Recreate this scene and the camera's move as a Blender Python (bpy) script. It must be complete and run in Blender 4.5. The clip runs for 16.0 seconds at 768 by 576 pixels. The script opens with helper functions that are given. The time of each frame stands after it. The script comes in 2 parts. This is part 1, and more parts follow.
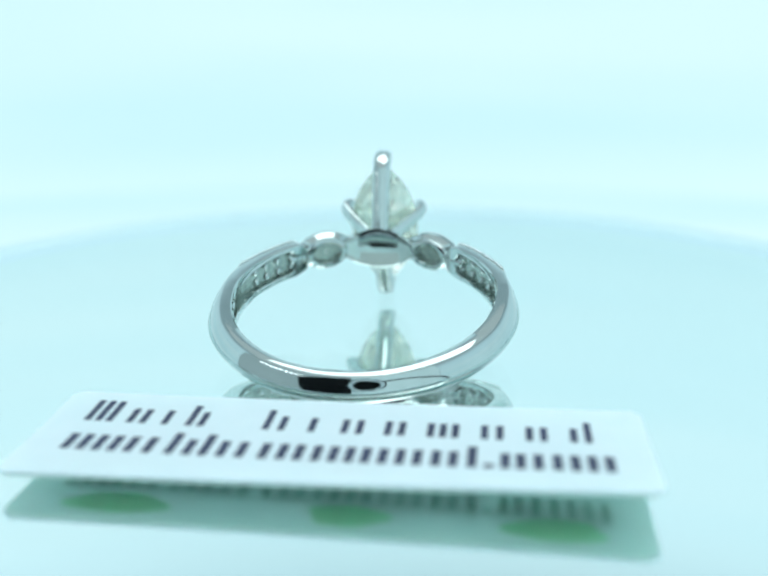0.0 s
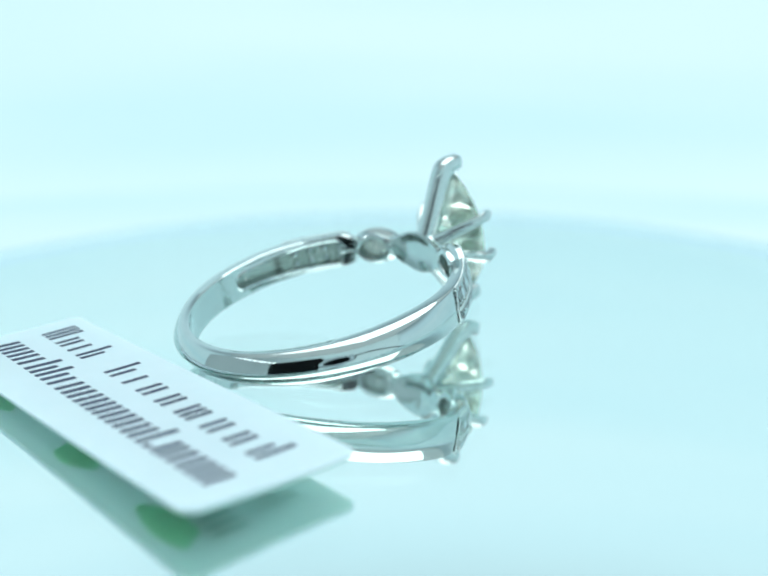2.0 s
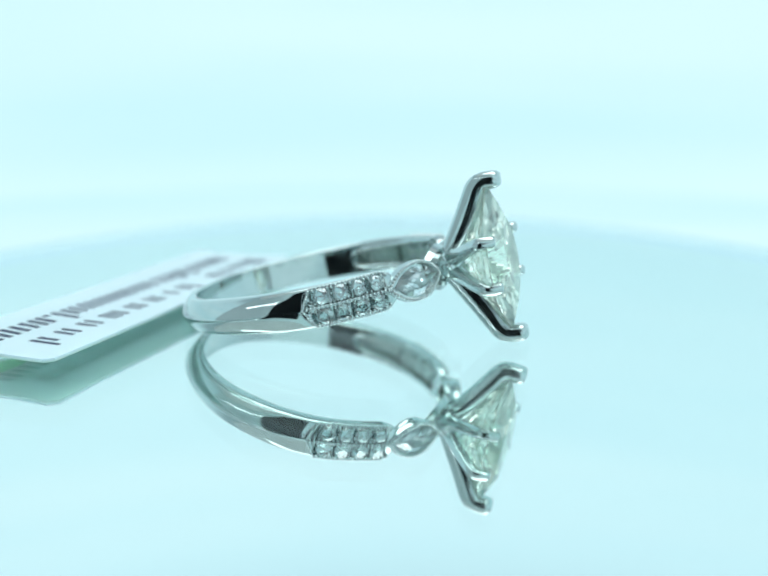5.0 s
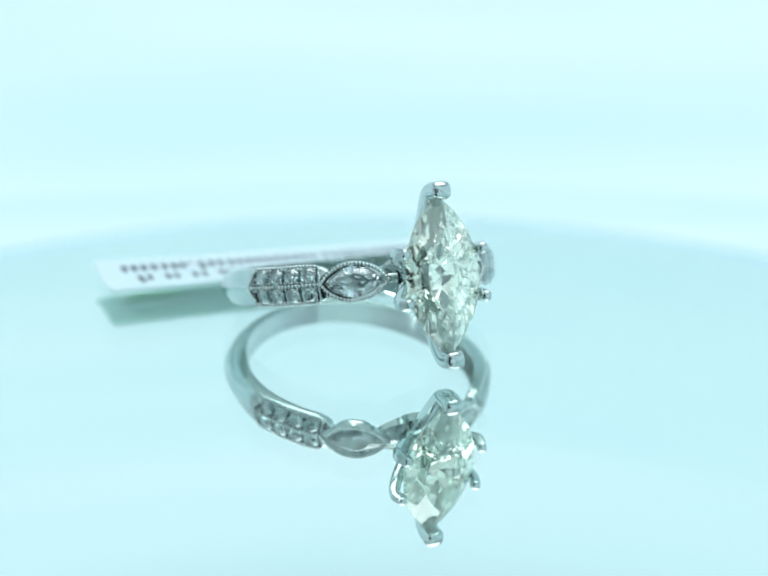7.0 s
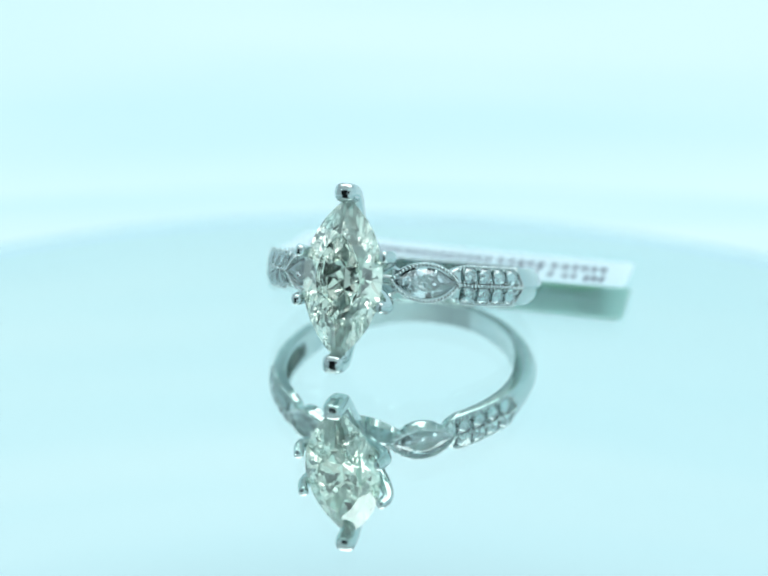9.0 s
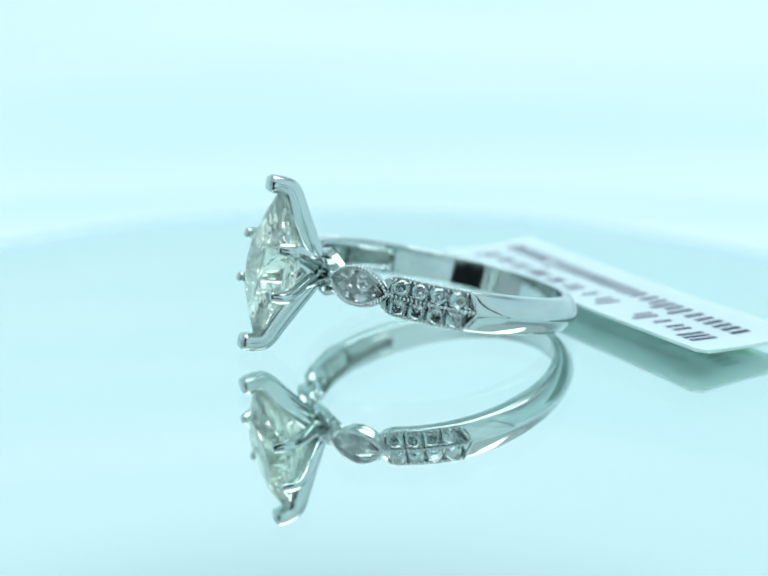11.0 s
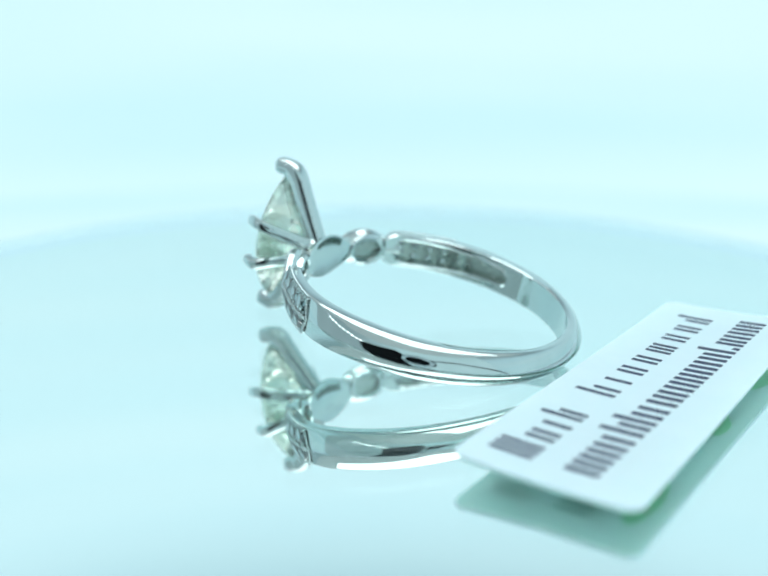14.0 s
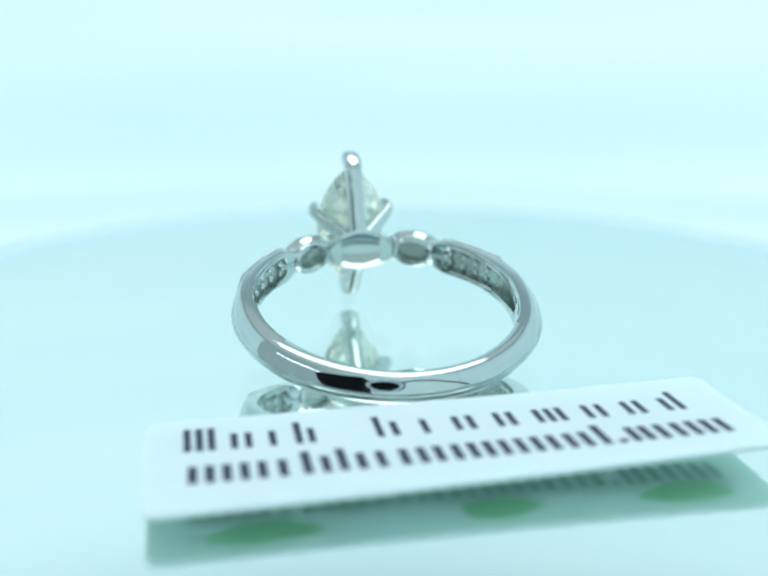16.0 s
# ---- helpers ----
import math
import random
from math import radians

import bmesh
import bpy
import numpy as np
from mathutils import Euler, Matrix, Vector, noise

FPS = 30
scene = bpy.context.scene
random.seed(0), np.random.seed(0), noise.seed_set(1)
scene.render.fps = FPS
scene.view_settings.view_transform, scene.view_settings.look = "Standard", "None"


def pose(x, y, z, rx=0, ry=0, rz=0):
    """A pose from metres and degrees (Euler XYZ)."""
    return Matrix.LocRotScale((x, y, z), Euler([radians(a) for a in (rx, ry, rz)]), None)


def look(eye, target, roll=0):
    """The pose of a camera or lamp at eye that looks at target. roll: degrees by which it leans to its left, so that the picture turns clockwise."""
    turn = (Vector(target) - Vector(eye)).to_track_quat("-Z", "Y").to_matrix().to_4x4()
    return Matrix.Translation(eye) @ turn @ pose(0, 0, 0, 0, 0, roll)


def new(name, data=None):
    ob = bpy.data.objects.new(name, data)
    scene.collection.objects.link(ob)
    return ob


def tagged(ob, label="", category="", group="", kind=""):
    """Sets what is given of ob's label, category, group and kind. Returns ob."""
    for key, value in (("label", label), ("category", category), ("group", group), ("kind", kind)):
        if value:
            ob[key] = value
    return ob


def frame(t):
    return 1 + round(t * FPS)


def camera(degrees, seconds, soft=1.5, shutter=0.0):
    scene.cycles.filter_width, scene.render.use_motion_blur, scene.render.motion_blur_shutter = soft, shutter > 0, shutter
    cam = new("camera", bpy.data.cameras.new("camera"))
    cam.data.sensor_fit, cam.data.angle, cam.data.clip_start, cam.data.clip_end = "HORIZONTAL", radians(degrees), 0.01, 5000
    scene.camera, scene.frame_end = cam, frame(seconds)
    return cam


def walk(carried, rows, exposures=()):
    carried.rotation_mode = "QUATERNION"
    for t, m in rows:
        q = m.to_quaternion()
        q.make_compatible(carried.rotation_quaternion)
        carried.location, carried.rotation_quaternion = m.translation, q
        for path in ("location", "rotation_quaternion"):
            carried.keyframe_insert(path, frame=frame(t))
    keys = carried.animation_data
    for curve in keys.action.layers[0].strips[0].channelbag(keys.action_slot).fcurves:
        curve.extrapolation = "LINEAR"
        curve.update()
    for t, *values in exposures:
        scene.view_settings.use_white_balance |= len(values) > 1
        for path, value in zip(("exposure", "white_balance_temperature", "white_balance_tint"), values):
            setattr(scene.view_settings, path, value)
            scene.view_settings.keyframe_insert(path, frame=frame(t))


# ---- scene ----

# ---------------------------------------------------------------- camera
EYE = (0.0, -0.060, 0.0198)
cam = camera(43.1, 16.0, soft=1.9)
walk(cam, [(0.0, pose(*EYE, 74.72, 0, -0.325)), (16.0, pose(*EYE, 74.72, 0, -0.325))])
cam.data.dof.use_dof = True
cam.data.dof.focus_distance = 0.056
cam.data.dof.aperture_fstop = 30.0

# ---------------------------------------------------------------- light
world = bpy.data.worlds.new("studio")
world.use_nodes = True
world.node_tree.nodes["Background"].inputs["Color"].default_value = (0.75, 0.9, 1.0, 1)
world.node_tree.nodes["Background"].inputs["Strength"].default_value = 0.05
scene.world = world
scene.cycles.max_bounces = scene.cycles.transmission_bounces = scene.cycles.glossy_bounces = 20
TENT = 0.775        # emission of the tent fabric, stands in for light from behind
CEILING = 0.44      # glow of the unseen lid added overhead


def lamp(name, kind, m, energy, colour, **more):
    data = bpy.data.lights.new(name, kind)
    data.energy, data.color = energy, colour
    for key, value in more.items():
        if key == "size":
            data.size = value
        if key == "size_y":
            data.shape, data.size_y = "RECTANGLE", value
    ob = new(name, data)
    ob.matrix_world = m
    return ob


# unseen overhead lamp, added as neutral light on the card and metal
lamp("overhead_fill", "AREA", look((0.02, 0.02, 0.27), (0, 0, 0)), 0.64, (0.93, 0.98, 1.0), size=0.30, size_y=0.24)


# ---------------------------------------------------------------- materials
def material(name):
    m = bpy.data.materials.new(name)
    m.use_nodes = True
    nt = m.node_tree
    return m, nt, nt.nodes["Principled BSDF"]


def noise_node(nt, scale, detail=4, stretch=(1, 1, 1)):
    co = nt.nodes.new("ShaderNodeTexCoord")
    mp = nt.nodes.new("ShaderNodeMapping")
    mp.inputs["Scale"].default_value = stretch
    no = nt.nodes.new("ShaderNodeTexNoise")
    no.inputs["Scale"].default_value = scale
    no.inputs["Detail"].default_value = detail
    nt.links.new(co.outputs["Object"], mp.inputs["Vector"])
    nt.links.new(mp.outputs["Vector"], no.inputs["Vector"])
    return no.outputs["Fac"]


def ramp(nt, fac, a, b, lo=0.3, hi=0.7):
    r = nt.nodes.new("ShaderNodeValToRGB")
    r.color_ramp.elements[0].position, r.color_ramp.elements[1].position = lo, hi
    r.color_ramp.elements[0].color, r.color_ramp.elements[1].color = (*a, 1), (*b, 1)
    nt.links.new(fac, r.inputs["Fac"])
    return r.outputs["Color"]


def bump(nt, fac, bsdf, strength, distance):
    b = nt.nodes.new("ShaderNodeBump")
    b.inputs["Strength"].default_value, b.inputs["Distance"].default_value = strength, distance
    nt.links.new(fac, b.inputs["Height"])
    nt.links.new(b.outputs["Normal"], bsdf.inputs["Normal"])


def metal(name, colour, rough, wear=0.06):
    m, nt, p = material(name)
    p.inputs["Metallic"].default_value = 1
    n = noise_node(nt, 900, 5)
    nt.links.new(ramp(nt, n, [c * 0.94 for c in colour], colour), p.inputs["Base Color"])
    r = ramp(nt, noise_node(nt, 2500, 3), (rough,) * 3, (rough + wear,) * 3)
    nt.links.new(r, p.inputs["Roughness"])
    bump(nt, noise_node(nt, 350, 2), p, 0.12, 0.00004)
    return m


def gem(name, colour, ior):
    m, nt, p = material(name)
    p.inputs["Base Color"].default_value = (*colour, 1)
    p.inputs["Roughness"].default_value = 0.0
    p.inputs["IOR"].default_value = ior
    p.inputs["Transmission Weight"].default_value = 1
    return m


def plain(name, a, b, rough, scale, relief=0.0, metallic=0.0):
    m, nt, p = material(name)
    f = noise_node(nt, scale)
    nt.links.new(ramp(nt, f, a, b), p.inputs["Base Color"])
    p.inputs["Roughness"].default_value, p.inputs["Metallic"].default_value = rough, metallic
    if relief:
        bump(nt, noise_node(nt, scale * 3), p, 0.4, relief)
    return m


def paper(name, a, b, scale, through_light):
    """Thin card that lets some light through."""
    m = plain(name, a, b, 0.55, scale, 0.00002)
    nt = m.node_tree
    p, out = nt.nodes["Principled BSDF"], nt.nodes["Material Output"]
    tl, mx = nt.nodes.new("ShaderNodeBsdfTranslucent"), nt.nodes.new("ShaderNodeMixShader")
    tl.inputs["Color"].default_value = (*b, 1)
    mx.inputs["Fac"].default_value = through_light
    nt.links.new(p.outputs[0], mx.inputs[1])
    nt.links.new(tl.outputs[0], mx.inputs[2])
    nt.links.new(mx.outputs[0], out.inputs["Surface"])
    return m


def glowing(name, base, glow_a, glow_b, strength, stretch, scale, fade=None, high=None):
    """Emission with soft noise streaks; on cloth it stands in for light."""
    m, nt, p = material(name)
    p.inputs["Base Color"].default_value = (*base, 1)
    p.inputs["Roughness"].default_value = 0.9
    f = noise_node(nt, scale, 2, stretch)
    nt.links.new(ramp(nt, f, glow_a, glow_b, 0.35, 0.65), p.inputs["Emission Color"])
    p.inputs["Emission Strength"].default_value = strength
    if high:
        # cooler light higher up, tinted into the emission colour
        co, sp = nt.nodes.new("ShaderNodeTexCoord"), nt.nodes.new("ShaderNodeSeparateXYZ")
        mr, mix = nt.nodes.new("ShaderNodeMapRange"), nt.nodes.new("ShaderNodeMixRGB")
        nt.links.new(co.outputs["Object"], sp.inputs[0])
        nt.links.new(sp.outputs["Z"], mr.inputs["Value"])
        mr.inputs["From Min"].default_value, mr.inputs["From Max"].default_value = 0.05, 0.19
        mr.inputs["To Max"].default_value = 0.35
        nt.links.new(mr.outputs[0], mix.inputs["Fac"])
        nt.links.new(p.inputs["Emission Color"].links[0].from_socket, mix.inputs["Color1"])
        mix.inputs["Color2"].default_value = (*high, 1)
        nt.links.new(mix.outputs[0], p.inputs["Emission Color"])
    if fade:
        # light falloff put into the emission strength: (axis, from, to, strength at each)
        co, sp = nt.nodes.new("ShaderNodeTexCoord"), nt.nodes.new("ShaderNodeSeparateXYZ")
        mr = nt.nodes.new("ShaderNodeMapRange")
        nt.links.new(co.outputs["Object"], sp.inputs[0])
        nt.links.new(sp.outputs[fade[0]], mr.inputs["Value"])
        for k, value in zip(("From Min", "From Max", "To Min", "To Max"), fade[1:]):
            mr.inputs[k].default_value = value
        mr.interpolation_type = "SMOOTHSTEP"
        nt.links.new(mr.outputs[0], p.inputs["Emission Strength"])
    return m


def mirror_material():
    """Silvered acrylic, very slightly uneven."""
    m, nt, p = material("silvered_acrylic")
    nt.nodes.remove(p)
    gl = nt.nodes.new("ShaderNodeBsdfGlossy")
    gl.inputs["Roughness"].default_value = 0.012
    nt.links.new(ramp(nt, noise_node(nt, 60), (0.986, 0.976, 0.983), (0.996, 0.986, 0.992)), gl.inputs["Color"])
    nt.links.new(gl.outputs[0], nt.nodes["Material Output"].inputs["Surface"])
    return m


def clear_material(name, tint):
    """Clear acrylic: see-through, with a faint gloss."""
    m, nt, p = material(name)
    nt.nodes.remove(p)
    out = nt.nodes["Material Output"]
    tr, gl, mx, fr = (nt.nodes.new(k) for k in ("ShaderNodeBsdfTransparent", "ShaderNodeBsdfGlossy", "ShaderNodeMixShader", "ShaderNodeLayerWeight"))
    tr.inputs["Color"].default_value = (*tint, 1)
    gl.inputs["Roughness"].default_value = 0.02
    fr.inputs["Blend"].default_value = 0.5
    po, sc = nt.nodes.new("ShaderNodeMath"), nt.nodes.new("ShaderNodeMath")
    po.operation, sc.operation = "POWER", "MULTIPLY_ADD"
    po.inputs[1].default_value, sc.inputs[1].default_value, sc.inputs[2].default_value = 5.0, 0.45, 0.02
    nt.links.new(fr.outputs["Facing"], po.inputs[0])
    nt.links.new(po.outputs[0], sc.inputs[0])
    nt.links.new(sc.outputs[0], mx.inputs["Fac"])
    nt.links.new(tr.outputs[0], mx.inputs[1])
    nt.links.new(gl.outputs[0], mx.inputs[2])
    nt.links.new(mx.outputs[0], out.inputs["Surface"])
    return m


WHITE_GOLD = metal("white_gold", (0.55, 0.63, 0.625), 0.035)
GOLD_CAST = metal("cast_white_gold", (0.58, 0.65, 0.65), 0.16)
# rough cast metal, with the shade of slots and holes in its colour
RECESS_SHADE = metal("shaded_cast_recess", (0.40, 0.47, 0.44), 0.22)
DIAMOND = gem("yellow_tinted_diamond", (0.925, 1.0, 0.87), 2.42)
DIAMOND_SMALL = gem("white_diamond", (0.86, 0.98, 1.0), 2.42)
CARD = paper("tag_card", (0.80, 0.91, 0.95), (0.84, 0.94, 0.98), 700, 0.42)
CARD_BACK = paper("tag_card_back", (0.76, 0.92, 0.87), (0.87, 0.97, 0.93), 260, 0.70)
INK = plain("navy_ink", (0.012, 0.02, 0.06), (0.02, 0.03, 0.085), 0.5, 900)
FAINT_INK = paper("show_through_ink", (0.60, 0.77, 0.71), (0.67, 0.83, 0.78), 500, 0.55)
GREEN_INK = paper("green_ink", (0.50, 0.86, 0.60), (0.62, 0.94, 0.72), 400, 0.6)
MIRROR = mirror_material()
CLEAR = clear_material("clear_acrylic", (0.95, 1.0, 0.985))
CLEAR_EDGE = clear_material("acrylic_edge", (0.965, 0.985, 1.0))
EDGE = plain("polished_edge", (0.66, 0.78, 0.88), (0.72, 0.84, 0.92), 0.2, 200)
# wall brightness, light streaks and fade with height all painted into emission
FABRIC_GLOW = glowing("glowing_tent_fabric", (0.16, 0.20, 0.21), (0.60, 0.915, 1.0), (0.73, 0.985, 1.035), TENT, (0.1, 0.1, 1.0), 24, ("Z", 0.17, 0.27, TENT, TENT * 0.45), (0.71, 0.895, 1.03))
# floor brightness and its light streaks are painted in as emission
FLOOR_GLOW = glowing("glowing_floor_cloth", (0.16, 0.20, 0.21), (0.59, 0.915, 0.99), (0.74, 0.99, 1.03), TENT * 0.96, (0.12, 1.0, 1.0), 22)
LID_GLOW = glowing("glowing_lid", (0.3, 0.3, 0.3), (0.82, 0.97, 1.0), (0.88, 0.99, 1.0), CEILING, (1, 1, 1), 6)
# glow for reflections only, its left-to-right light gradient put into the emission
FRONT_GLOW = glowing("front_glow", (0.20, 0.20, 0.21), (0.54, 0.78, 0.82), (0.63, 0.88, 0.92), 0.95, (1, 1, 0.4), 7, ("X", -0.28, -0.06, 0.42, 0.90))
BLACK = plain("matt_black", (0.004, 0.004, 0.005), (0.007, 0.007, 0.008), 0.75, 120)
BLACK.node_tree.nodes["Principled BSDF"].inputs["Specular IOR Level"].default_value = 0.1
PALE_RING = plain("pale_metal", (0.72, 0.74, 0.78), (0.80, 0.82, 0.84), 0.3, 300, metallic=0.4)
LED = glowing("led_dot", (0.9, 0.9, 0.9), (1.0, 0.98, 1.0), (1.0, 1.0, 1.0), 9.0, (1, 1, 1), 10)

MM = 0.001


# ---------------------------------------------------------------- mesh helpers
def mesh_of(name, bm, mat, smooth=0):
    """A mesh from a bmesh in millimetres; smooth: the angle in degrees up to which edges are shaded smooth."""
    bmesh.ops.recalc_face_normals(bm, faces=bm.faces)
    bm.transform(Matrix.Scale(MM, 4))
    me = bpy.data.meshes.new(name)
    if smooth:
        for f in bm.faces:
            f.smooth = True
        for e in bm.edges:
            if len(e.link_faces) == 2 and e.calc_face_angle(0) > radians(smooth):
                e.smooth = False
    bm.to_mesh(me)
    bm.free()
    me.materials.append(mat)
    return me


def part(name, bm, mat, parent=None, label="", smooth=0, kind=""):
    ob = new(name, mesh_of(name, bm, mat, smooth))
    ob.parent = parent
    return tagged(ob, label, kind=kind)


def loops(bm, rings, closed=True, caps=True):
    """Skin over rings of points; closed: each ring is a loop."""
    made = [[bm.verts.new(p) for p in ring] for ring in rings]
    for a, b in zip(made, made[1:]):
        n = len(a)
        for i in range(n if closed else n - 1):
            j = (i + 1) % n
            bm.faces.new((a[i], a[j], b[j], b[i]))
    if caps:
        bm.faces.new(list(reversed(made[0])))
        bm.faces.new(made[-1])
    return made


def tube(bm, path, side, wide, thick, n=12, square=2.6, round_end=True):
    """A bar of superelliptic section along path; side: the direction of its width; wide, thick: half sizes at each point."""
    path = [Vector(p) for p in path]
    rings = []
    for i, p in enumerate(path):
        t = (path[min(i + 1, len(path) - 1)] - path[max(i - 1, 0)]).normalized()
        s = (Vector(side) - t * t.dot(Vector(side))).normalized()
        u = t.cross(s)

        def ring(k, shift):
            out = []
            for q in range(n):
                a = 2 * math.pi * q / n
                c, d = math.cos(a), math.sin(a)
                x = math.copysign(abs(c) ** (2 / square), c) * wide[i] * k
                y = math.copysign(abs(d) ** (2 / square), d) * thick[i] * k
                out.append(p + s * x + u * y + t * shift)
            return out
        if i == 0:
            rings.append(ring(1, 0))
        elif i == len(path) - 1 and round_end:
            e = min(wide[i], thick[i])
            rings += [ring(1, 0), ring(0.93, e * 0.34), ring(0.74, e * 0.6), ring(0.3, e * 0.72)]
        else:
            rings.append(ring(1, 0))
    loops(bm, rings)


def spline(points, steps):
    """Catmull-Rom through the points."""
    pts = [Vector(p) for p in points]
    pts = [pts[0] * 2 - pts[1]] + pts + [pts[-1] * 2 - pts[-2]]
    out = []
    for i in range(1, len(pts) - 2):
        a, b, c, d = pts[i - 1:i + 3]
        for k in range(steps):
            t = k / steps
            out.append(0.5 * (2 * b + (c - a) * t + (2 * a - 5 * b + 4 * c - d) * t * t + (3 * b - a - 3 * c + d) * t ** 3))
    out.append(pts[-2])
    return out


def bead(bm, place, r, seg=6, rings=4):
    bmesh.ops.create_uvsphere(bm, u_segments=seg, v_segments=rings, radius=r, matrix=Matrix.Translation(place))


def marquise(a, b, n):
    """Outline with two points, half length a along x, half width b along y."""
    rad = (a * a + b * b) / (2 * b)
    out = []
    half = math.asin(a / rad)
    for sign in (1, -1):
        for k in range(n // 2):
            ang = -half + 2 * half * k / (n // 2)
            out.append((sign * rad * math.sin(-ang), sign * (rad * math.cos(ang) - rad + b)))
    return out


def stone(bm, outline, crown, pavilion, table=0.58, keel=0.0):
    """A brilliant: table, star and bezel facets, girdle, and two rows of pavilion facets. z is up through the table."""
    n = len(outline)
    step = [outline[i] for i in range(0, n, 2)]
    m = len(step)

    def row(pts, k, z):
        return [bm.verts.new((x * k, y * k, z)) for x, y in pts]
    top = row(step, table, crown)
    mids = [((outline[(2 * i + 1) % n][0]), (outline[(2 * i + 1) % n][1])) for i in range(m)]
    star = row(mids, 0.5 * (table + 1) + 0.02, crown * 0.52)
    rim_a = row(outline, 1.0, 0.03 * crown)
    rim_b = row(outline, 1.0, -0.06 * crown)
    low = row(step, 0.42, -pavilion * 0.62)
    tips = [bm.verts.new((x * keel, 0, -pavilion)) for x, y in step] if keel else [bm.verts.new((0, 0, -pavilion))] * m
    bm.faces.new(top)
    for i in range(m):
        j = (i + 1) % m
        g0, g1, g2 = 2 * i, 2 * i + 1, (2 * i + 2) % n
        bm.faces.new((top[i], star[i], top[j]))
        bm.faces.new((top[i], rim_a[g0], star[i]))
        bm.faces.new((star[i], rim_a[g0], rim_a[g1]))
        bm.faces.new((star[i], rim_a[g1], rim_a[g2]))
        bm.faces.new((star[i], rim_a[g2], top[j]))
        bm.faces.new((low[i], rim_b[g1], rim_b[g0]))
        bm.faces.new((low[i], low[j], rim_b[g1]))
        bm.faces.new((low[j], rim_b[g2], rim_b[g1]))
        if keel:
            bm.faces.new((low[i], tips[i], low[j]))
            if (tips[i].co - tips[j].co).length > 1e-6:
                bm.faces.new((low[j], tips[i], tips[j]))
        else:
            bm.faces.new((low[i], tips[i], low[j]))
    for i in range(n):
        j = (i + 1) % n
        bm.faces.new((rim_a[i], rim_b[i], rim_b[j], rim_a[j]))
    bmesh.ops.remove_doubles(bm, verts=bm.verts, dist=1e-5)


def circle(r, n):
    return [(r * math.cos(2 * math.pi * k / n), r * math.sin(2 * math.pi * k / n)) for k in range(n)]


def empty(name, m, label, category):
    ob = new(name)
    ob.empty_display_size = 0.005
    ob.matrix_world = m
    return tagged(ob, label, category)


# ---------------------------------------------------------------- setting
FLOOR_Z = -28.0
TENT_R = 300.0


def build_setting():
    bm = bmesh.new()
    rings = []
    for r in (0.5, 60, 120, 200, 338):
        rings.append([(r * math.cos(a), r * math.sin(a), FLOOR_Z) for a in np.linspace(0, 2 * math.pi, 64, endpoint=False)])
    loops(bm, rings, caps=False)
    tagged(part("floor", bm, FLOOR_GLOW), "white cloth floor of the light tent with streaked glow painted in", "floor", kind="structure")
    # the tent wall goes round three sides, an added duller wall closes the front
    bm = bmesh.new()
    profile = [(TENT_R - 70, FLOOR_Z + 0.5), (TENT_R - 35, FLOOR_Z + 8), (TENT_R - 12, FLOOR_Z + 30), (TENT_R, FLOOR_Z + 70), (TENT_R, 150), (TENT_R, 300)]
    arc = np.linspace(radians(-40), radians(178), 90)
    inner = [[(r * math.cos(a), r * math.sin(a), z) for r, z in profile] for a in arc]
    outer = [[((r + 3) * math.cos(a), (r + 3) * math.sin(a), z - 0.4) for r, z in profile] for a in arc]
    loops(bm, [i + o[::-1] for i, o in zip(inner, outer)])
    tagged(part("backdrop", bm, FABRIC_GLOW, smooth=40), "pale cyan fabric wall of the light tent with glow and streaks painted in", "backdrop", kind="structure")
    bm = bmesh.new()
    arc = np.linspace(radians(178), radians(320), 40)
    loops(bm, [[(r * math.cos(a), r * math.sin(a), z) for r, z in ((330, FLOOR_Z - 1), (330, 300), (334, 300), (334, FLOOR_Z - 1))] for a in arc])
    tagged(part("wall_front", bm, FRONT_GLOW, smooth=40), "unseen greyish white front wall, added to glow in reflections", "wall", kind="structure")
    # unseen lid, added so the stones and metal have brightness overhead
    bm = bmesh.new()
    loops(bm, [[(340 * math.cos(a), 340 * math.sin(a), z) for a in np.linspace(0, 2 * math.pi, 64, endpoint=False)] for z in (300.5, 304)])
    tagged(part("ceiling", bm, LID_GLOW), "unseen white lid over the tent, added to glow", "ceiling", kind="structure")


build_setting()

# ---------------------------------------------------------------- turntable
TOP = 0.72            # clear face above the silvering, millimetres
DISC = 41.3


def build_turntable():
    t = empty("turntable", pose(0, 0, 0), "round mirrored acrylic display turntable with a clear face", "turntable")
    around = np.linspace(0, 2 * math.pi, 128, endpoint=False)

    def disc_rings(rows):
        return [[(r * math.cos(a), r * math.sin(a), z) for a in around] for r, z in rows]
    bm = bmesh.new()
    loops(bm, disc_rings([(DISC - 0.15, -2.2), (DISC, -2.0), (DISC, -0.15), (DISC - 0.12, 0.0)]))
    part("mirror_disc", bm, MIRROR, t, "silvered mirror disc", smooth=30)
    bm = bmesh.new()
    loops(bm, disc_rings([(DISC - 0.25, TOP - 0.02), (DISC - 0.5, TOP)]), caps=False)
    bm.faces.new([bm.verts.new(((DISC - 0.5) * math.cos(a), (DISC - 0.5) * math.sin(a), TOP)) for a in around])
    part("clear_face", bm, CLEAR, t, "clear acrylic face", smooth=30)
    bm = bmesh.new()
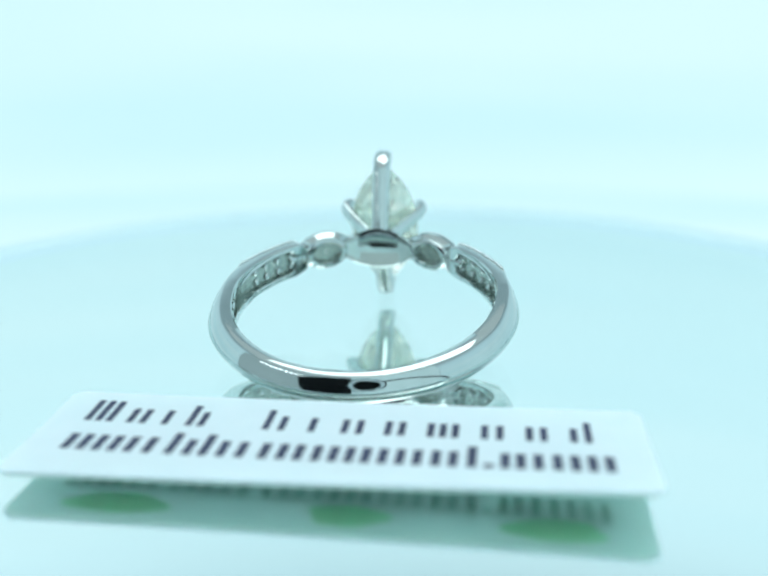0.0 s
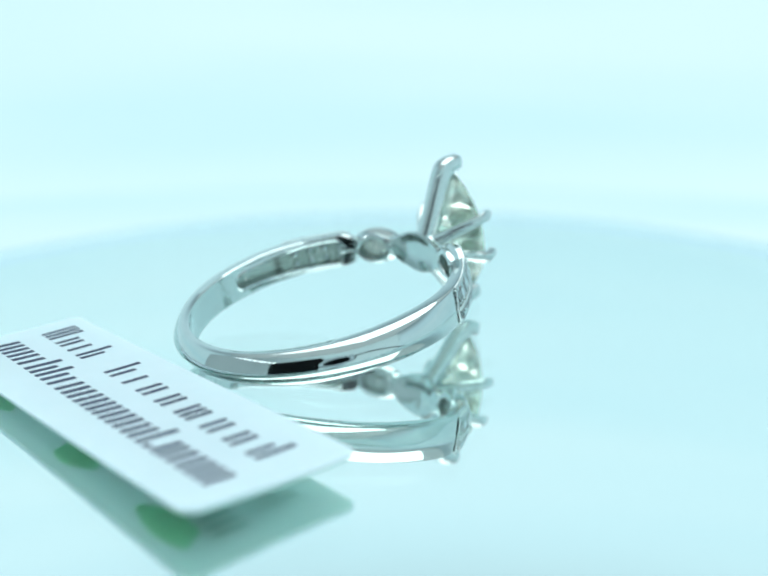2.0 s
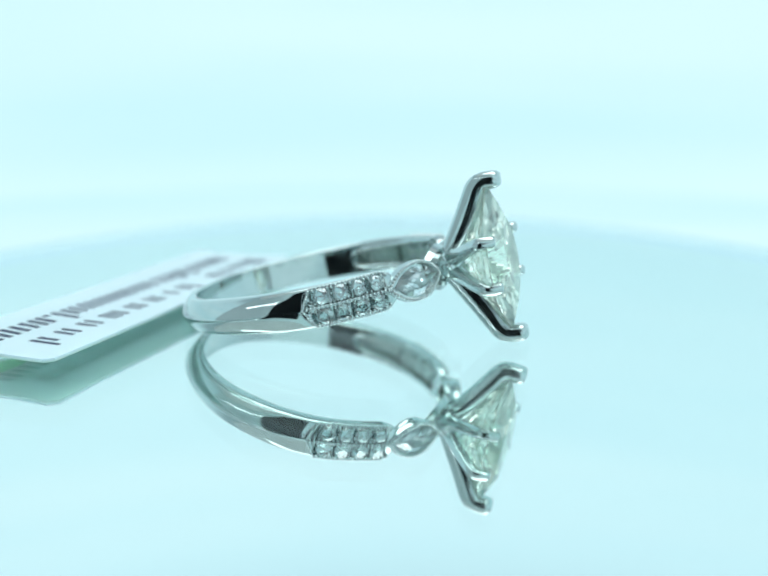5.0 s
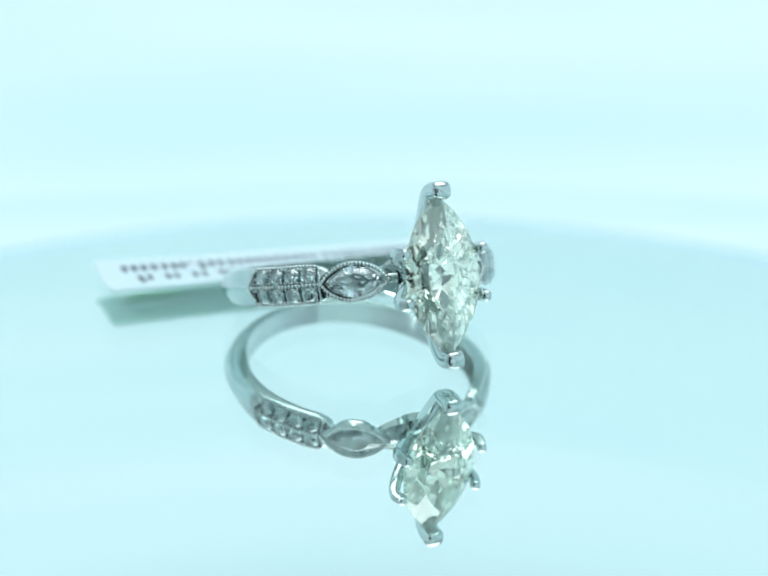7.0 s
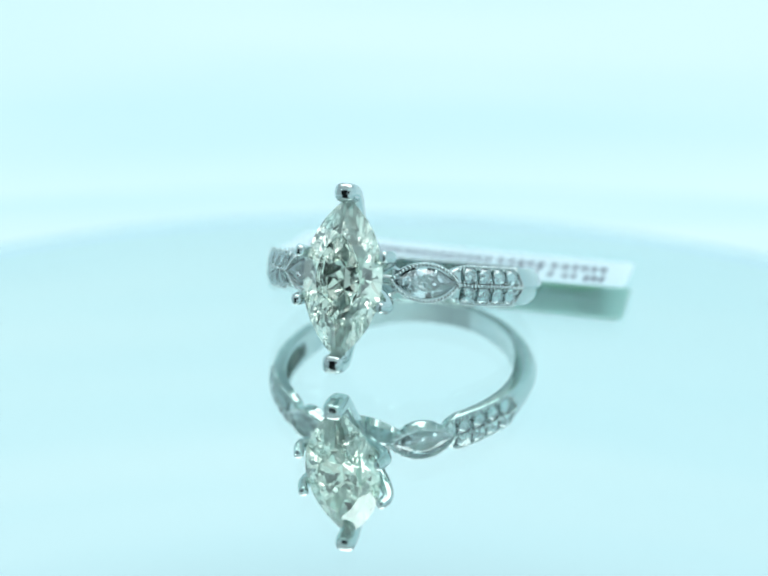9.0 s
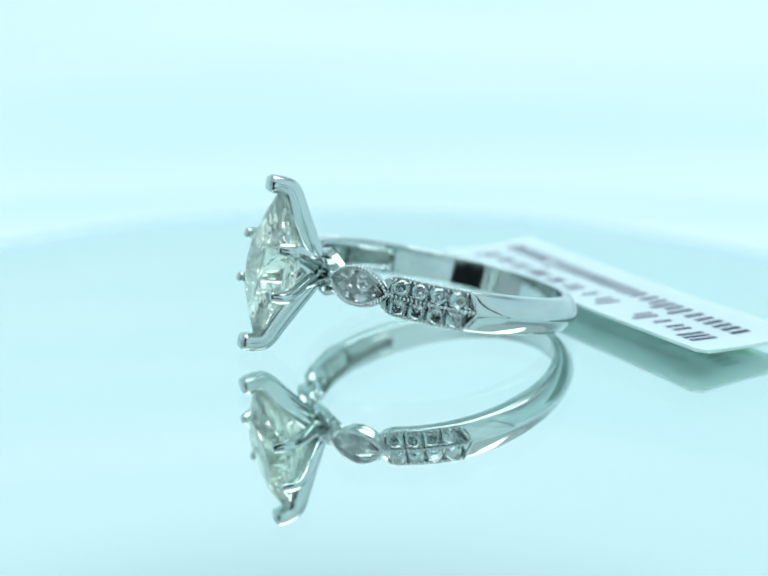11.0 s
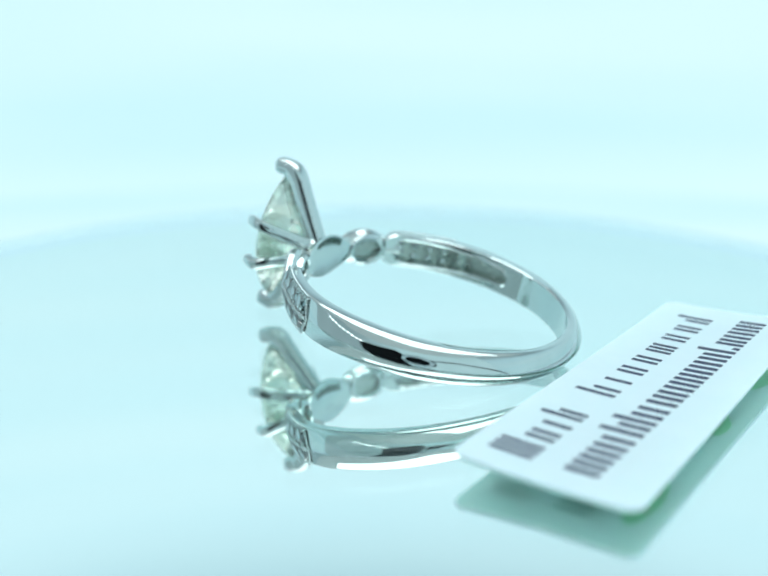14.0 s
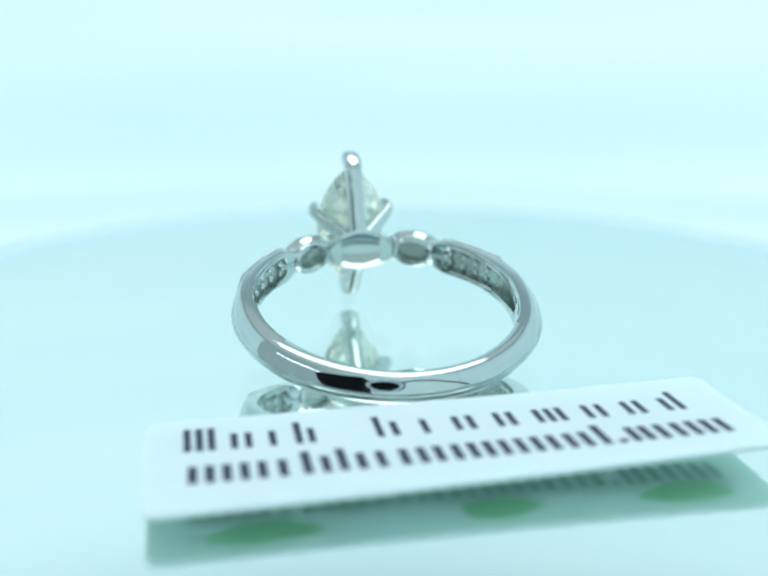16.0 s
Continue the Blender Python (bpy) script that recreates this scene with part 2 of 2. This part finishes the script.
    loops(bm, disc_rings([(DISC + 0.02, -0.1), (DISC + 0.25, 0.1), (DISC + 0.25, TOP - 0.1), (DISC + 0.1, TOP), (DISC - 0.25, TOP), (DISC - 0.25, 0.05), (DISC + 0.02, -0.1)]), caps=False)
    part("rim", bm, CLEAR_EDGE, t, "faint blue polished acrylic rim", smooth=30)
    bm = bmesh.new()
    loops(bm, disc_rings([(36, FLOOR_Z + 0.8), (37, FLOOR_Z + 2), (37, -4.0), (36, -2.3)]))
    part("base", bm, EDGE, t, "pale plastic drive base", smooth=30)
    return t


turntable = build_turntable()

# ---------------------------------------------------------------- ring
RI = 7.85


def band_outer(phi):
    """Ridge radius and half width of the band at phi degrees from the head."""
    f = abs(phi)
    k = min(1, max(0, (f - 45) / 75))
    k = k * k * (3 - 2 * k)
    return 8.68 + (9.46 - 8.68) * k, 1.17 - 0.23 * min(1, max(0, (f - 85) / 85))


def spot(phi, r, z):
    a = radians(phi)
    y = math.cos(a) * r
    p = min(abs(phi), 360 - abs(phi))
    k = min(1, max(0, (p - 55) / 60))
    k = 1 - k * k * (3 - 2 * k)
    return Vector((math.sin(a) * r, y * (1.065 if y < 0 else 1) - 0.30 * k, z - 0.04 * k))


def outer_r(phi, q):
    """Radius of the outside at q = z / half width: two faces that meet in a soft ridge."""
    big, _ = band_outer(phi)
    drop = 0.26 + 0.26 * min(1, max(0, (abs(phi) - 70) / 35))
    f = abs(phi)
    turn = 0.24 * min(1, max(0, (f - 74) / 22)) * (1 - 0.75 * min(1, max(0, (f - 125) / 50)))
    return big - drop * (math.sqrt(q * q + 0.015) - 0.1225) - (0.10 * drop + turn) * q ** 4


def waist_at(p):
    """The band narrows where it runs into the pointed bezel."""
    return 0.58 + 0.42 * math.sqrt(min(1, max(0, (p - 36) / 6.5)))


def pave_end(q):
    """The stone field runs out in a blunt point."""
    return 74.2 - 4.2 * abs(q)


def pave_channel(p, q):
    """Depth of the two sunk strips in which the accent stones sit."""
    if abs(q) < 0.08 and 40.8 < p < 73.0:
        return -0.07        # the bright rail between the strips
    if not 0.08 < abs(q) < 0.86:
        return 0.0
    return 0.30 * min(1, max(0, (p - 40.8) / 0.8)) * min(1, max(0, (pave_end(q) - 0.6 - p) / 0.8))


def build_band(ring):
    bm = bmesh.new()
    rings = []
    half = [0.06, 0.1, 0.3, 0.6, 0.84, 0.88, 0.95, 0.98, 1]
    qs = [-q for q in reversed(half)] + [0] + half
    fall = {1: 0.12, 0.98: 0.05, 0.95: 0.01}
    phis = [36.0 + k for k in range(289)]
    for phi in phis:
        p = phi if phi <= 180 else 360 - phi
        big, hw = band_outer(p)
        waist = waist_at(p)
        h = hw * waist
        loop = [spot(phi, outer_r(p, q) - fall.get(abs(q), 0) - pave_channel(p, q), q * h) for q in qs]
        # slot cut into the inside of the shoulders
        if 41.8 < p < 103:
            e = min(1, (p - 41.8) / 5, (103 - p) / 5)
            slot = 0.72 * math.sqrt(max(0, 1 - (1 - e) ** 2)) * (1 - 0.42 * max(0, (p - 58) / 43))
            deep = 0.30 + 0.3 * min(1, max(0, (p - 74) / 4))
        else:
            slot, deep = 0.04, 0.0
        s = slot / h
        lip = -0.08 * min(1, deep * 4)
        ins = [(0.98, 0.06), (0.93, 0.0), (s + 0.22, 0), (s + 0.13, lip), (s + 0.05, lip * 0.4), (s, deep)]
        ins += [(0, deep)] + [(-q, d) for q, d in reversed(ins)]
        ri = RI + 0.60 * min(1, max(0, (p - 100) / 60))
        loop += [spot(phi, ri + d, q * h) for q, d in ins]
        rings.append(loop)
    loops(bm, rings)
    # rougher cast metal on slot floors and walls, darkened to paint their shade
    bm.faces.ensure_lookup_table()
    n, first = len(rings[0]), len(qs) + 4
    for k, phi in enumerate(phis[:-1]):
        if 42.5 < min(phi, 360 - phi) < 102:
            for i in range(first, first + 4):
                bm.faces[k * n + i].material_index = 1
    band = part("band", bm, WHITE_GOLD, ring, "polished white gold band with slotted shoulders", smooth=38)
    band.data.materials.append(RECESS_SHADE)
    return band


def build_bridge(ring):
    bm = bmesh.new()
    rings = []
    for phi in range(-19, 20):
        f = abs(phi) / 19.5
        hw = 1.22 * (1 - f ** 1.8) + 0.24
        a, b = RI - 0.06 * (1 - f), RI + 0.42
        rings.append([spot(phi, r, z) for r, z in ((a + 0.09, -hw), (a + 0.02, -hw * 0.9), (a - 0.03, 0), (a + 0.02, hw * 0.9), (a + 0.09, hw), (b, hw * 0.8), (b, -hw * 0.8))])
    loops(bm, rings)
    part("bridge", bm, WHITE_GOLD, ring, "leaf-shaped white gold bridge", smooth=30)
    bm = bmesh.new()
    rows = [(7.9, 0.9, 0.8), (8.3, 1.12, 1.0), (8.8, 1.2, 1.05), (9.0, 1.05, 0.95), (9.05, 0.8, 0.7)]
    loops(bm, [[(x * math.cos(a), y, z * math.sin(a)) for a in np.linspace(0, 2 * math.pi, 24, endpoint=False)] for y, x, z in rows])
    part("collar", bm, WHITE_GOLD, ring, "round collar under the head", smooth=35)


def build_head(ring):
    for sign, end in ((1, 4.74), (-1, 4.74)):
        path = spline([(0, 8.5, sign * 0.60), (0, 8.98, sign * 1.24), (0, 9.66, sign * 2.26), (0, 10.36, sign * 3.44), (0, 10.92, sign * (end - 0.30)), (0, 11.4, sign * end), (0, 12.1, sign * (end + 0.02))], 5)
        n = len(path)
        wide = [0.58 + 0.02 * i / n for i in range(n)]
        thick = [0.62 + 0.13 * math.sin(math.pi * min(1, i / n * 1.25)) - 0.10 * (i / n) ** 2 for i in range(n)]
        bm = bmesh.new()
        tube(bm, path, (1, 0, 0), wide, thick, 14, 3.2)
        part("end_prong", bm, WHITE_GOLD, ring, "broad claw prong over the stone's point", smooth=40)
    for sx in (1, -1):
        for sz in (1, -1):
            path = spline([(sx * 0.55, 8.5, sz * 0.35), (sx * 1.35, 9.5, sz * 0.72), (sx * 2.30, 10.6, sz * 1.15), (sx * 2.66, 11.3, sz * 1.38), (sx * 2.45, 12.0, sz * 1.38)], 5)
            n = len(path)
            bm = bmesh.new()
            tube(bm, path, (sz * 0.3, 0, -sx * 1.0), [0.50 - 0.18 * i / n for i in range(n)], [0.38 - 0.07 * i / n for i in range(n)], 10, 2.6)
            part("side_prong", bm, WHITE_GOLD, ring, "slim side prong", smooth=40)
    bm = bmesh.new()
    stone(bm, marquise(4.52, 2.34, 24), 0.80, 2.05, 0.56, 0.36)
    bm.transform(Matrix.Translation((0, 11.55, 0.0)) @ Matrix(((0, 1, 0, 0), (0, 0, 1, 0), (1, 0, 0, 0), (0, 0, 0, 1))))
    part("center_stone", bm, DIAMOND, ring, "large pale yellow marquise-cut diamond")


def stone_pose(phi, r, z, lean=0.0):
    """Local z outward from the band, x along it, y along the finger."""
    a = radians(phi)
    out = Vector((math.sin(a), math.cos(a), 0)) * math.cos(lean) + Vector((0, 0, 1)) * math.sin(lean)
    along = Vector((math.cos(a), -math.sin(a), 0))
    up = out.cross(along)
    m = Matrix((along, up, out)).transposed().to_4x4()
    m.translation = spot(phi, r, z)
    return m


def build_shoulders(ring):
    # small marquise settings beside the head
    for side in (1, -1):
        for lo, hi, thick in ((8.0, 15.0, 0.30), (36.8, 43.8, 0.28)):
            bm = bmesh.new()
            path = [spot(side * (lo + (hi - lo) * k / 8), 8.14, 0) for k in range(9)]
            tube(bm, path, (0, 0, 1), [thick * 1.1] * 9, [0.32] * 9, 10, 2.6)
            part("link_bar", bm, WHITE_GOLD, ring, smooth=40)
        def on_band(x, y, r, s=side):
            return spot(s * (25.8 + math.degrees(x / 8.5)), r, y)
        bm = bmesh.new()
        out, ins = marquise(2.26, 1.22, 48), marquise(1.70, 0.92, 48)
        # behind, the setting draws in to a thick oval ring round a hole
        def oval(a, b):
            return [(a * x / math.hypot(x / 2.26, y / 1.22) / 2.26, b * y / math.hypot(x / 2.26, y / 1.22) / 1.22) for x, y in out]
        rings = [[on_band(x, y, r) for x, y in oval(a, b)] for a, b, r in ((1.36, 0.92, RI - 0.16), (1.52, 1.05, RI - 0.06), (1.58, 1.08, RI + 0.14), (1.52, 1.02, RI + 0.30))]
        rings += [[on_band(x, y, 8.42) for x, y in out], [on_band(x * 0.98, y * 0.98, 8.72) for x, y in out],
                  [on_band(x, y, 8.74) for x, y in ins], [on_band(x * 0.96, y * 0.96, 8.5) for x, y in ins]]
        rings += [[on_band(x, y, r) for x, y in oval(a, b)] for a, b, r in ((1.12, 0.68, RI + 0.34), (1.08, 0.64, RI - 0.02), (1.16, 0.72, RI - 0.14))]
        made = loops(bm, rings, caps=False)
        for i in range(48):
            j = (i + 1) % 48
            bm.faces.new((made[-1][i], made[-1][j], made[0][j], made[0][i]))
        bm.faces.ensure_lookup_table()
        # hole walls take the darkened metal, painting the shade inside
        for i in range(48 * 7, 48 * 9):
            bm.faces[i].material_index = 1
        # dark floor added across the hole in place of its shade
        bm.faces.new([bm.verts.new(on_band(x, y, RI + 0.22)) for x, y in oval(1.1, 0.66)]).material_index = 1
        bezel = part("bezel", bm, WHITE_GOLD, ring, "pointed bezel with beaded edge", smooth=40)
        bezel.data.materials.append(RECESS_SHADE)
        bm = bmesh.new()
        edge = marquise(1.96, 1.09, 44)
        for x, y in edge:
            bead(bm, on_band(x, y, 8.78), 0.115)
        part("beading", bm, GOLD_CAST, bezel, smooth=60, kind="stuff")
        bm = bmesh.new()
        stone(bm, marquise(1.74, 0.94, 16), 0.26, 0.36, 0.55, 0.4)
        bm.transform(stone_pose(side * 25.8, 8.60, 0))
        part("side_stone", bm, DIAMOND_SMALL, bezel, "small marquise diamond")
        # bead-set rows on the shoulder
        bm = bmesh.new()
        for phi in np.arange(40.0, 73.9, 1.55):
            for q in (-0.95, 0.95) if phi < 70.2 else ():
                _, hw = band_outer(phi)
                bead(bm, spot(side * phi, outer_r(phi, q) + 0.06, q * hw * waist_at(phi)), 0.125)
            bead(bm, spot(side * phi, outer_r(phi, 0) + 0.10, 0), 0.105)
        for q in np.linspace(-0.95, 0.95, 17):
            bead(bm, spot(side * pave_end(q), outer_r(74, q) + 0.05, q * 1.17), 0.095)
        part("beaded_edge", bm, GOLD_CAST, ring, "fine beaded edging", smooth=60, kind="stuff")
        bm = bmesh.new()
        for phi in np.arange(40.5, 71, 7.4):
            for q in (-0.80, -0.16, 0.16, 0.80):
                for d in (-0.9, 0.9):
                    bead(bm, spot(side * (phi + d), outer_r(phi, q) + 0.06, q * 1.2 * waist_at(phi)), 0.115 if abs(q) > 0.5 else 0.085)
        part("bead_setting", bm, WHITE_GOLD, ring, "small setting beads", smooth=60, kind="stuff")
        # undersides of the stone seats, standing on the floor of the inner slot
        bm = bmesh.new()
        for phi in np.arange(44.2, 69, 7.4):
            for z in (-0.36, 0.36):
                bead(bm, spot(side * phi, RI + 0.33, z), 0.27, 10, 6)
        part("stone_seat", bm, WHITE_GOLD, ring, "rounded seats under the accent stones", smooth=60, kind="stuff")
        bm = bmesh.new()
        stone(bm, circle(0.53, 16), 0.19, 0.76, 0.58)
        data = mesh_of("accent_stone", bm, DIAMOND_SMALL)
        for k in range(4):
            for z in (-0.59, 0.59):
                phi = 44.2 + 7.4 * k
                ob = new("accent_stone", data)
                ob.parent = ring
                m = stone_pose(side * phi, outer_r(phi, 0.5) + 0.04, z, 0.22 * (1 if z > 0 else -1))
                m.translation *= MM
                ob.matrix_local = m


RING_POSE = pose(-0.77 * MM, -3.41 * MM, 3.50 * MM, 0, 0, -6.5) @ pose(0, 0, 0, 12.2)
ring = empty("ring", pose(0, 0, 0), "polished white gold ring with a pale yellow marquise diamond", "ring")
build_band(ring)
build_bridge(ring)
build_head(ring)
build_shoulders(ring)

# ---------------------------------------------------------------- price tag
TAG_L, TAG_W = 28.9, 8.9


def tag_z(x, y):
    """Height of the slightly curled card over its own base."""
    return 0.23 + 0.25 * (x / 14.5 + 1) * 0.5 + 0.22 * (x / 14.5) * (-y / 4.3) * 0.5 + 0.10 * (x / 14.5) ** 2 + 0.12 * (y / 4.3) ** 2


def rounded(l, w, r, n=6):
    out = []
    for cx, cy, a0 in ((l - r, w - r, 0), (-l + r, w - r, 90), (-l + r, -w + r, 180), (l - r, -w + r, 270)):
        for k in range(n + 1):
            a = radians(a0 + 90 * k / n)
            out.append((cx + r * math.cos(a), cy + r * math.sin(a)))
    return out


def sheet(bm, nx, ny, lift, r=0.5, inset=0.0):
    """A curled sheet with rounded corners."""
    hl, hw = TAG_L / 2 - inset, TAG_W / 2 - inset
    rows = []
    for i in range(nx + 1):
        x = -hl + 2 * hl * i / nx
        over = max(0, abs(x) - (hl - r))
        half = hw - (r - math.sqrt(max(0, r * r - over * over)))
        rows.append([bm.verts.new((x, half * (2 * j / ny - 1), tag_z(x, half * (2 * j / ny - 1)) + lift)) for j in range(ny + 1)])
    for a, b in zip(rows, rows[1:]):
        for j in range(ny):
            bm.faces.new((a[j], a[j + 1], b[j + 1], b[j]))
    return rows


def card(name, lift, thick, mat, parent, label, inset=0.0):
    bm = bmesh.new()
    up = sheet(bm, 60, 10, lift + thick, inset=inset)
    dn = sheet(bm, 60, 10, lift, inset=inset)
    for a, b in ((0, 0), (-1, -1)):
        for j in range(10):
            bm.faces.new((up[a][j], up[a][j + 1], dn[b][j + 1], dn[b][j]))
    for i in range(60):
        for j in (0, 10):
            bm.faces.new((up[i][j], up[i + 1][j], dn[i + 1][j], dn[i][j]))
    return part(name, bm, mat, parent, label, smooth=40)


def ink_bar(name, x0, x1, y0, y1, lift, mat, parent, slant=0.0):
    """A raised printed bar that follows the card."""
    bm = bmesh.new()
    ny = 3
    up, dn = [], []
    for j in range(ny + 1):
        y = y0 + (y1 - y0) * j / ny
        sh = slant * (y - y0)
        up.append([bm.verts.new((x + sh, y, tag_z(x, y) + lift + 0.012)) for x in (x0, x1)])
        dn.append([bm.verts.new((x + sh, y, tag_z(x, y) + lift - 0.012)) for x in (x0, x1)])
    for j in range(ny):
        bm.faces.new((up[j][0], up[j][1], up[j + 1][1], up[j + 1][0]))
        bm.faces.new((dn[j][0], dn[j][1], dn[j + 1][1], dn[j + 1][0]))
        for k in (0, 1):
            bm.faces.new((up[j][k], up[j + 1][k], dn[j + 1][k], dn[j][k]))
    for j in (0, ny):
        bm.faces.new((up[j][0], up[j][1], dn[j][1], dn[j][0]))
    return part(name, bm, mat, parent)


TAG_POSE = pose(-2.1 * MM, -18.3 * MM, TOP * MM, 0, 0, -7.3)
tag = empty("jewellery_tag", pose(0, 0, 0), "white card jewellery tag with two lines of navy print", "tag")


def build_tag(tag):
    front = card("card_front", 0.0, 0.12, CARD, tag, "white card face")
    back = card("card_back", -0.14, 0.13, CARD_BACK, tag, "greenish underside of the card", inset=0.08)
    # two printed lines, a little askew on the card: every glyph is a group of plain upright bars (width, height, bars)
    def askew(x):
        return -0.024 * (x + 12.3)
    words = ((-12.7, -6.6, [(1.45, 2.2, 3), (1.0, 1.5, 2), (0.6, 1.5, 1), (0.95, 2.2, 2)]),
             (-3.7, 11.9, [(1.1, 2.15, 2), (0.65, 1.5, 1), (1.05, 1.5, 2), (1.0, 1.5, 2), (1.5, 1.5, 3), (1.05, 1.5, 2), (1.0, 1.5, 2), (1.0, 2.2, 2)]))
    for start, end, glyphs in words:
        gap = (end - start - sum(w for w, h, n in glyphs)) / (len(glyphs) - 1)
        x = start
        for i, (w, h, n) in enumerate(glyphs):
            for k in range(n):
                at = x + (w - 0.34) * (k / (n - 1) if n > 1 else 0.3)
                last = start > -10 and i == len(glyphs) - 1
                high = h if n > 2 or (k == 1 if last else k == 0) else min(h, 1.5)
                ink_bar("print_bar", at, at + 0.34, 1.25 + askew(at), 1.25 + askew(at) + high, 0.12, INK, front)
            x += w + gap
    second = [(1.9, 3), (1.2, 2), (0.85, 1), (1.25, 2), (1.25, 2), (0.85, 1), (1.25, 2), (1.25, 2), (1.9, 3), (1.2, 2), (1.25, 2), (1.25, 2), (0.35, 1), (1.1, 2), (1.25, 2), (1.9, 3)]
    gap = (25.2 - sum(w for w, n in second)) / (len(second) - 1)
    x = -12.55
    for i, (w, n) in enumerate(second):
        for k in range(n):
            h = 0.4 if w < 0.5 else (2.2 if (i in (3, 4) and k == 0) or (i == 11 and k == 1) else 1.6)
            at = x + (w - 0.42) * (k / (n - 1) if n > 1 else 0.3)
            low = -1.85 + askew(at)
            ink_bar("print_bar", at, at + 0.42, low, low + h, 0.12, INK, front)
            ink_bar("print_bar", at, at + 0.36, low + 0.5, low + 0.5 + h, -0.14, FAINT_INK, back)
        x += w + gap
    for cx, w in ((-9.5, 2.4), (1.0, 1.8), (10.2, 2.2)):
        bm = bmesh.new()
        rings = []
        for z in (-0.16, -0.135):
            ring_pts = []
            for k in range(24):
                ang = 2 * math.pi * k / 24
                x = cx + w * math.cos(ang) * (1 + 0.18 * math.sin(3 * ang + cx))
                y = -2.9 + 0.85 * math.sin(ang)
                ring_pts.append((x, y, tag_z(x, y) + z))
            rings.append(ring_pts)
        loops(bm, rings)
        part("green_spot", bm, GREEN_INK, back, "soft green printed spot")


build_tag(tag)

# ---------------------------------------------------------------- things before the table
def build_compact_camera():
    p = empty("compact_camera", pose(0, 0, 0), "black compact camera standing before the turntable", "camera")

    def turned_rings(rows, n=48):
        return [[(r * math.cos(a), y, r * math.sin(a)) for a in np.linspace(0, 2 * math.pi, n, endpoint=False)] for r, y in rows]
    bm = bmesh.new()
    loops(bm, [[(x * k - 33.2, y, z * k - 12) for x, z in rounded(21.6, 31, 5)] for y, k in ((-9, 0.97), (-8, 1), (3.4, 1), (4, 0.985))])
    part("body", bm, BLACK, p, "matt black body", smooth=30)
    bm = bmesh.new()
    loops(bm, turned_rings([(12.9, -9), (12.9, 3.6), (12.5, 4.0), (8.9, 4.0), (8.9, 2.0), (0.5, 1.6)]))
    barrel = part("lens_barrel", bm, BLACK, p, "black lens barrel", smooth=30)
    bm = bmesh.new()
    loops(bm, turned_rings([(8.9, 4.02), (8.9, 4.7), (11.6, 4.7), (11.6, 4.02), (8.9, 4.02)]), caps=False)
    part("lens_ring", bm, PALE_RING, barrel, "pale ring round the lens", smooth=30)
    p.matrix_world = pose(0, -0.0665, 0.0215, -15.3)
    return p


build_compact_camera()


def build_led_strip():
    s = empty("led_strip", pose(0, 0, 0), "strip of small white light dots in the tent opening", "light strip")
    bm = bmesh.new()
    bmesh.ops.create_cube(bm, size=1, matrix=Matrix.Diagonal((74, 3, 8, 1)))
    bmesh.ops.bevel(bm, geom=bm.edges[:], offset=0.6, segments=2, affect="EDGES")
    part("carrier", bm, PALE_RING, s, "pale metal carrier", smooth=30)
    bm = bmesh.new()
    bmesh.ops.create_uvsphere(bm, u_segments=10, v_segments=6, radius=1.6)
    data = mesh_of("led", bm, LED, 60)
    for k in range(9):
        ob = new("led", data)
        ob.parent = s
        ob.matrix_local = pose((-32 + 8 * k) * MM, 1.6 * MM, 0)
    s.matrix_world = pose(-0.10, -0.062, 0.066, -28, 0, -60)
    return s


build_led_strip()



def build_cable():
    bm = bmesh.new()
    path = spline([(6, -67, 28), (18, -67, 32), (30, -66, 33), (43, -63, 28), (57, -54, 14), (66, -48, -8), (70, -44, -24), (78, -38, -27.1), (110, -30, -27.1), (170, -60, -27.1)], 8)
    tube(bm, path, (0.3, 0.9, 0.2), [1.3] * len(path), [1.3] * len(path), 8, 2.0)
    tagged(part("cable", bm, BLACK, None, smooth=60), "thin black cable hanging from the compact camera", "cable")


build_cable()

# ---------------------------------------------------------------- movement
WOBBLE = pose(0, 0, 0, 0.464, -0.561)


def turned(t):
    """Turn of the table in degrees."""
    w = 2 * math.pi * t / 16
    return math.degrees(-0.3587 * t + 0.00565 * math.sin(w) - 0.0242 * (1 - math.cos(w)) - 0.2202 * (t / 16) ** 2)


def motions():
    times = [k * 0.25 for k in range(65)]
    for thing, rest in ((turntable, pose(0, 0, 0)), (ring, RING_POSE), (tag, TAG_POSE)):
        walk(thing, [(t, pose(0, 0, 0, 0, 0, turned(t)) @ WOBBLE @ rest) for t in times])


motions()
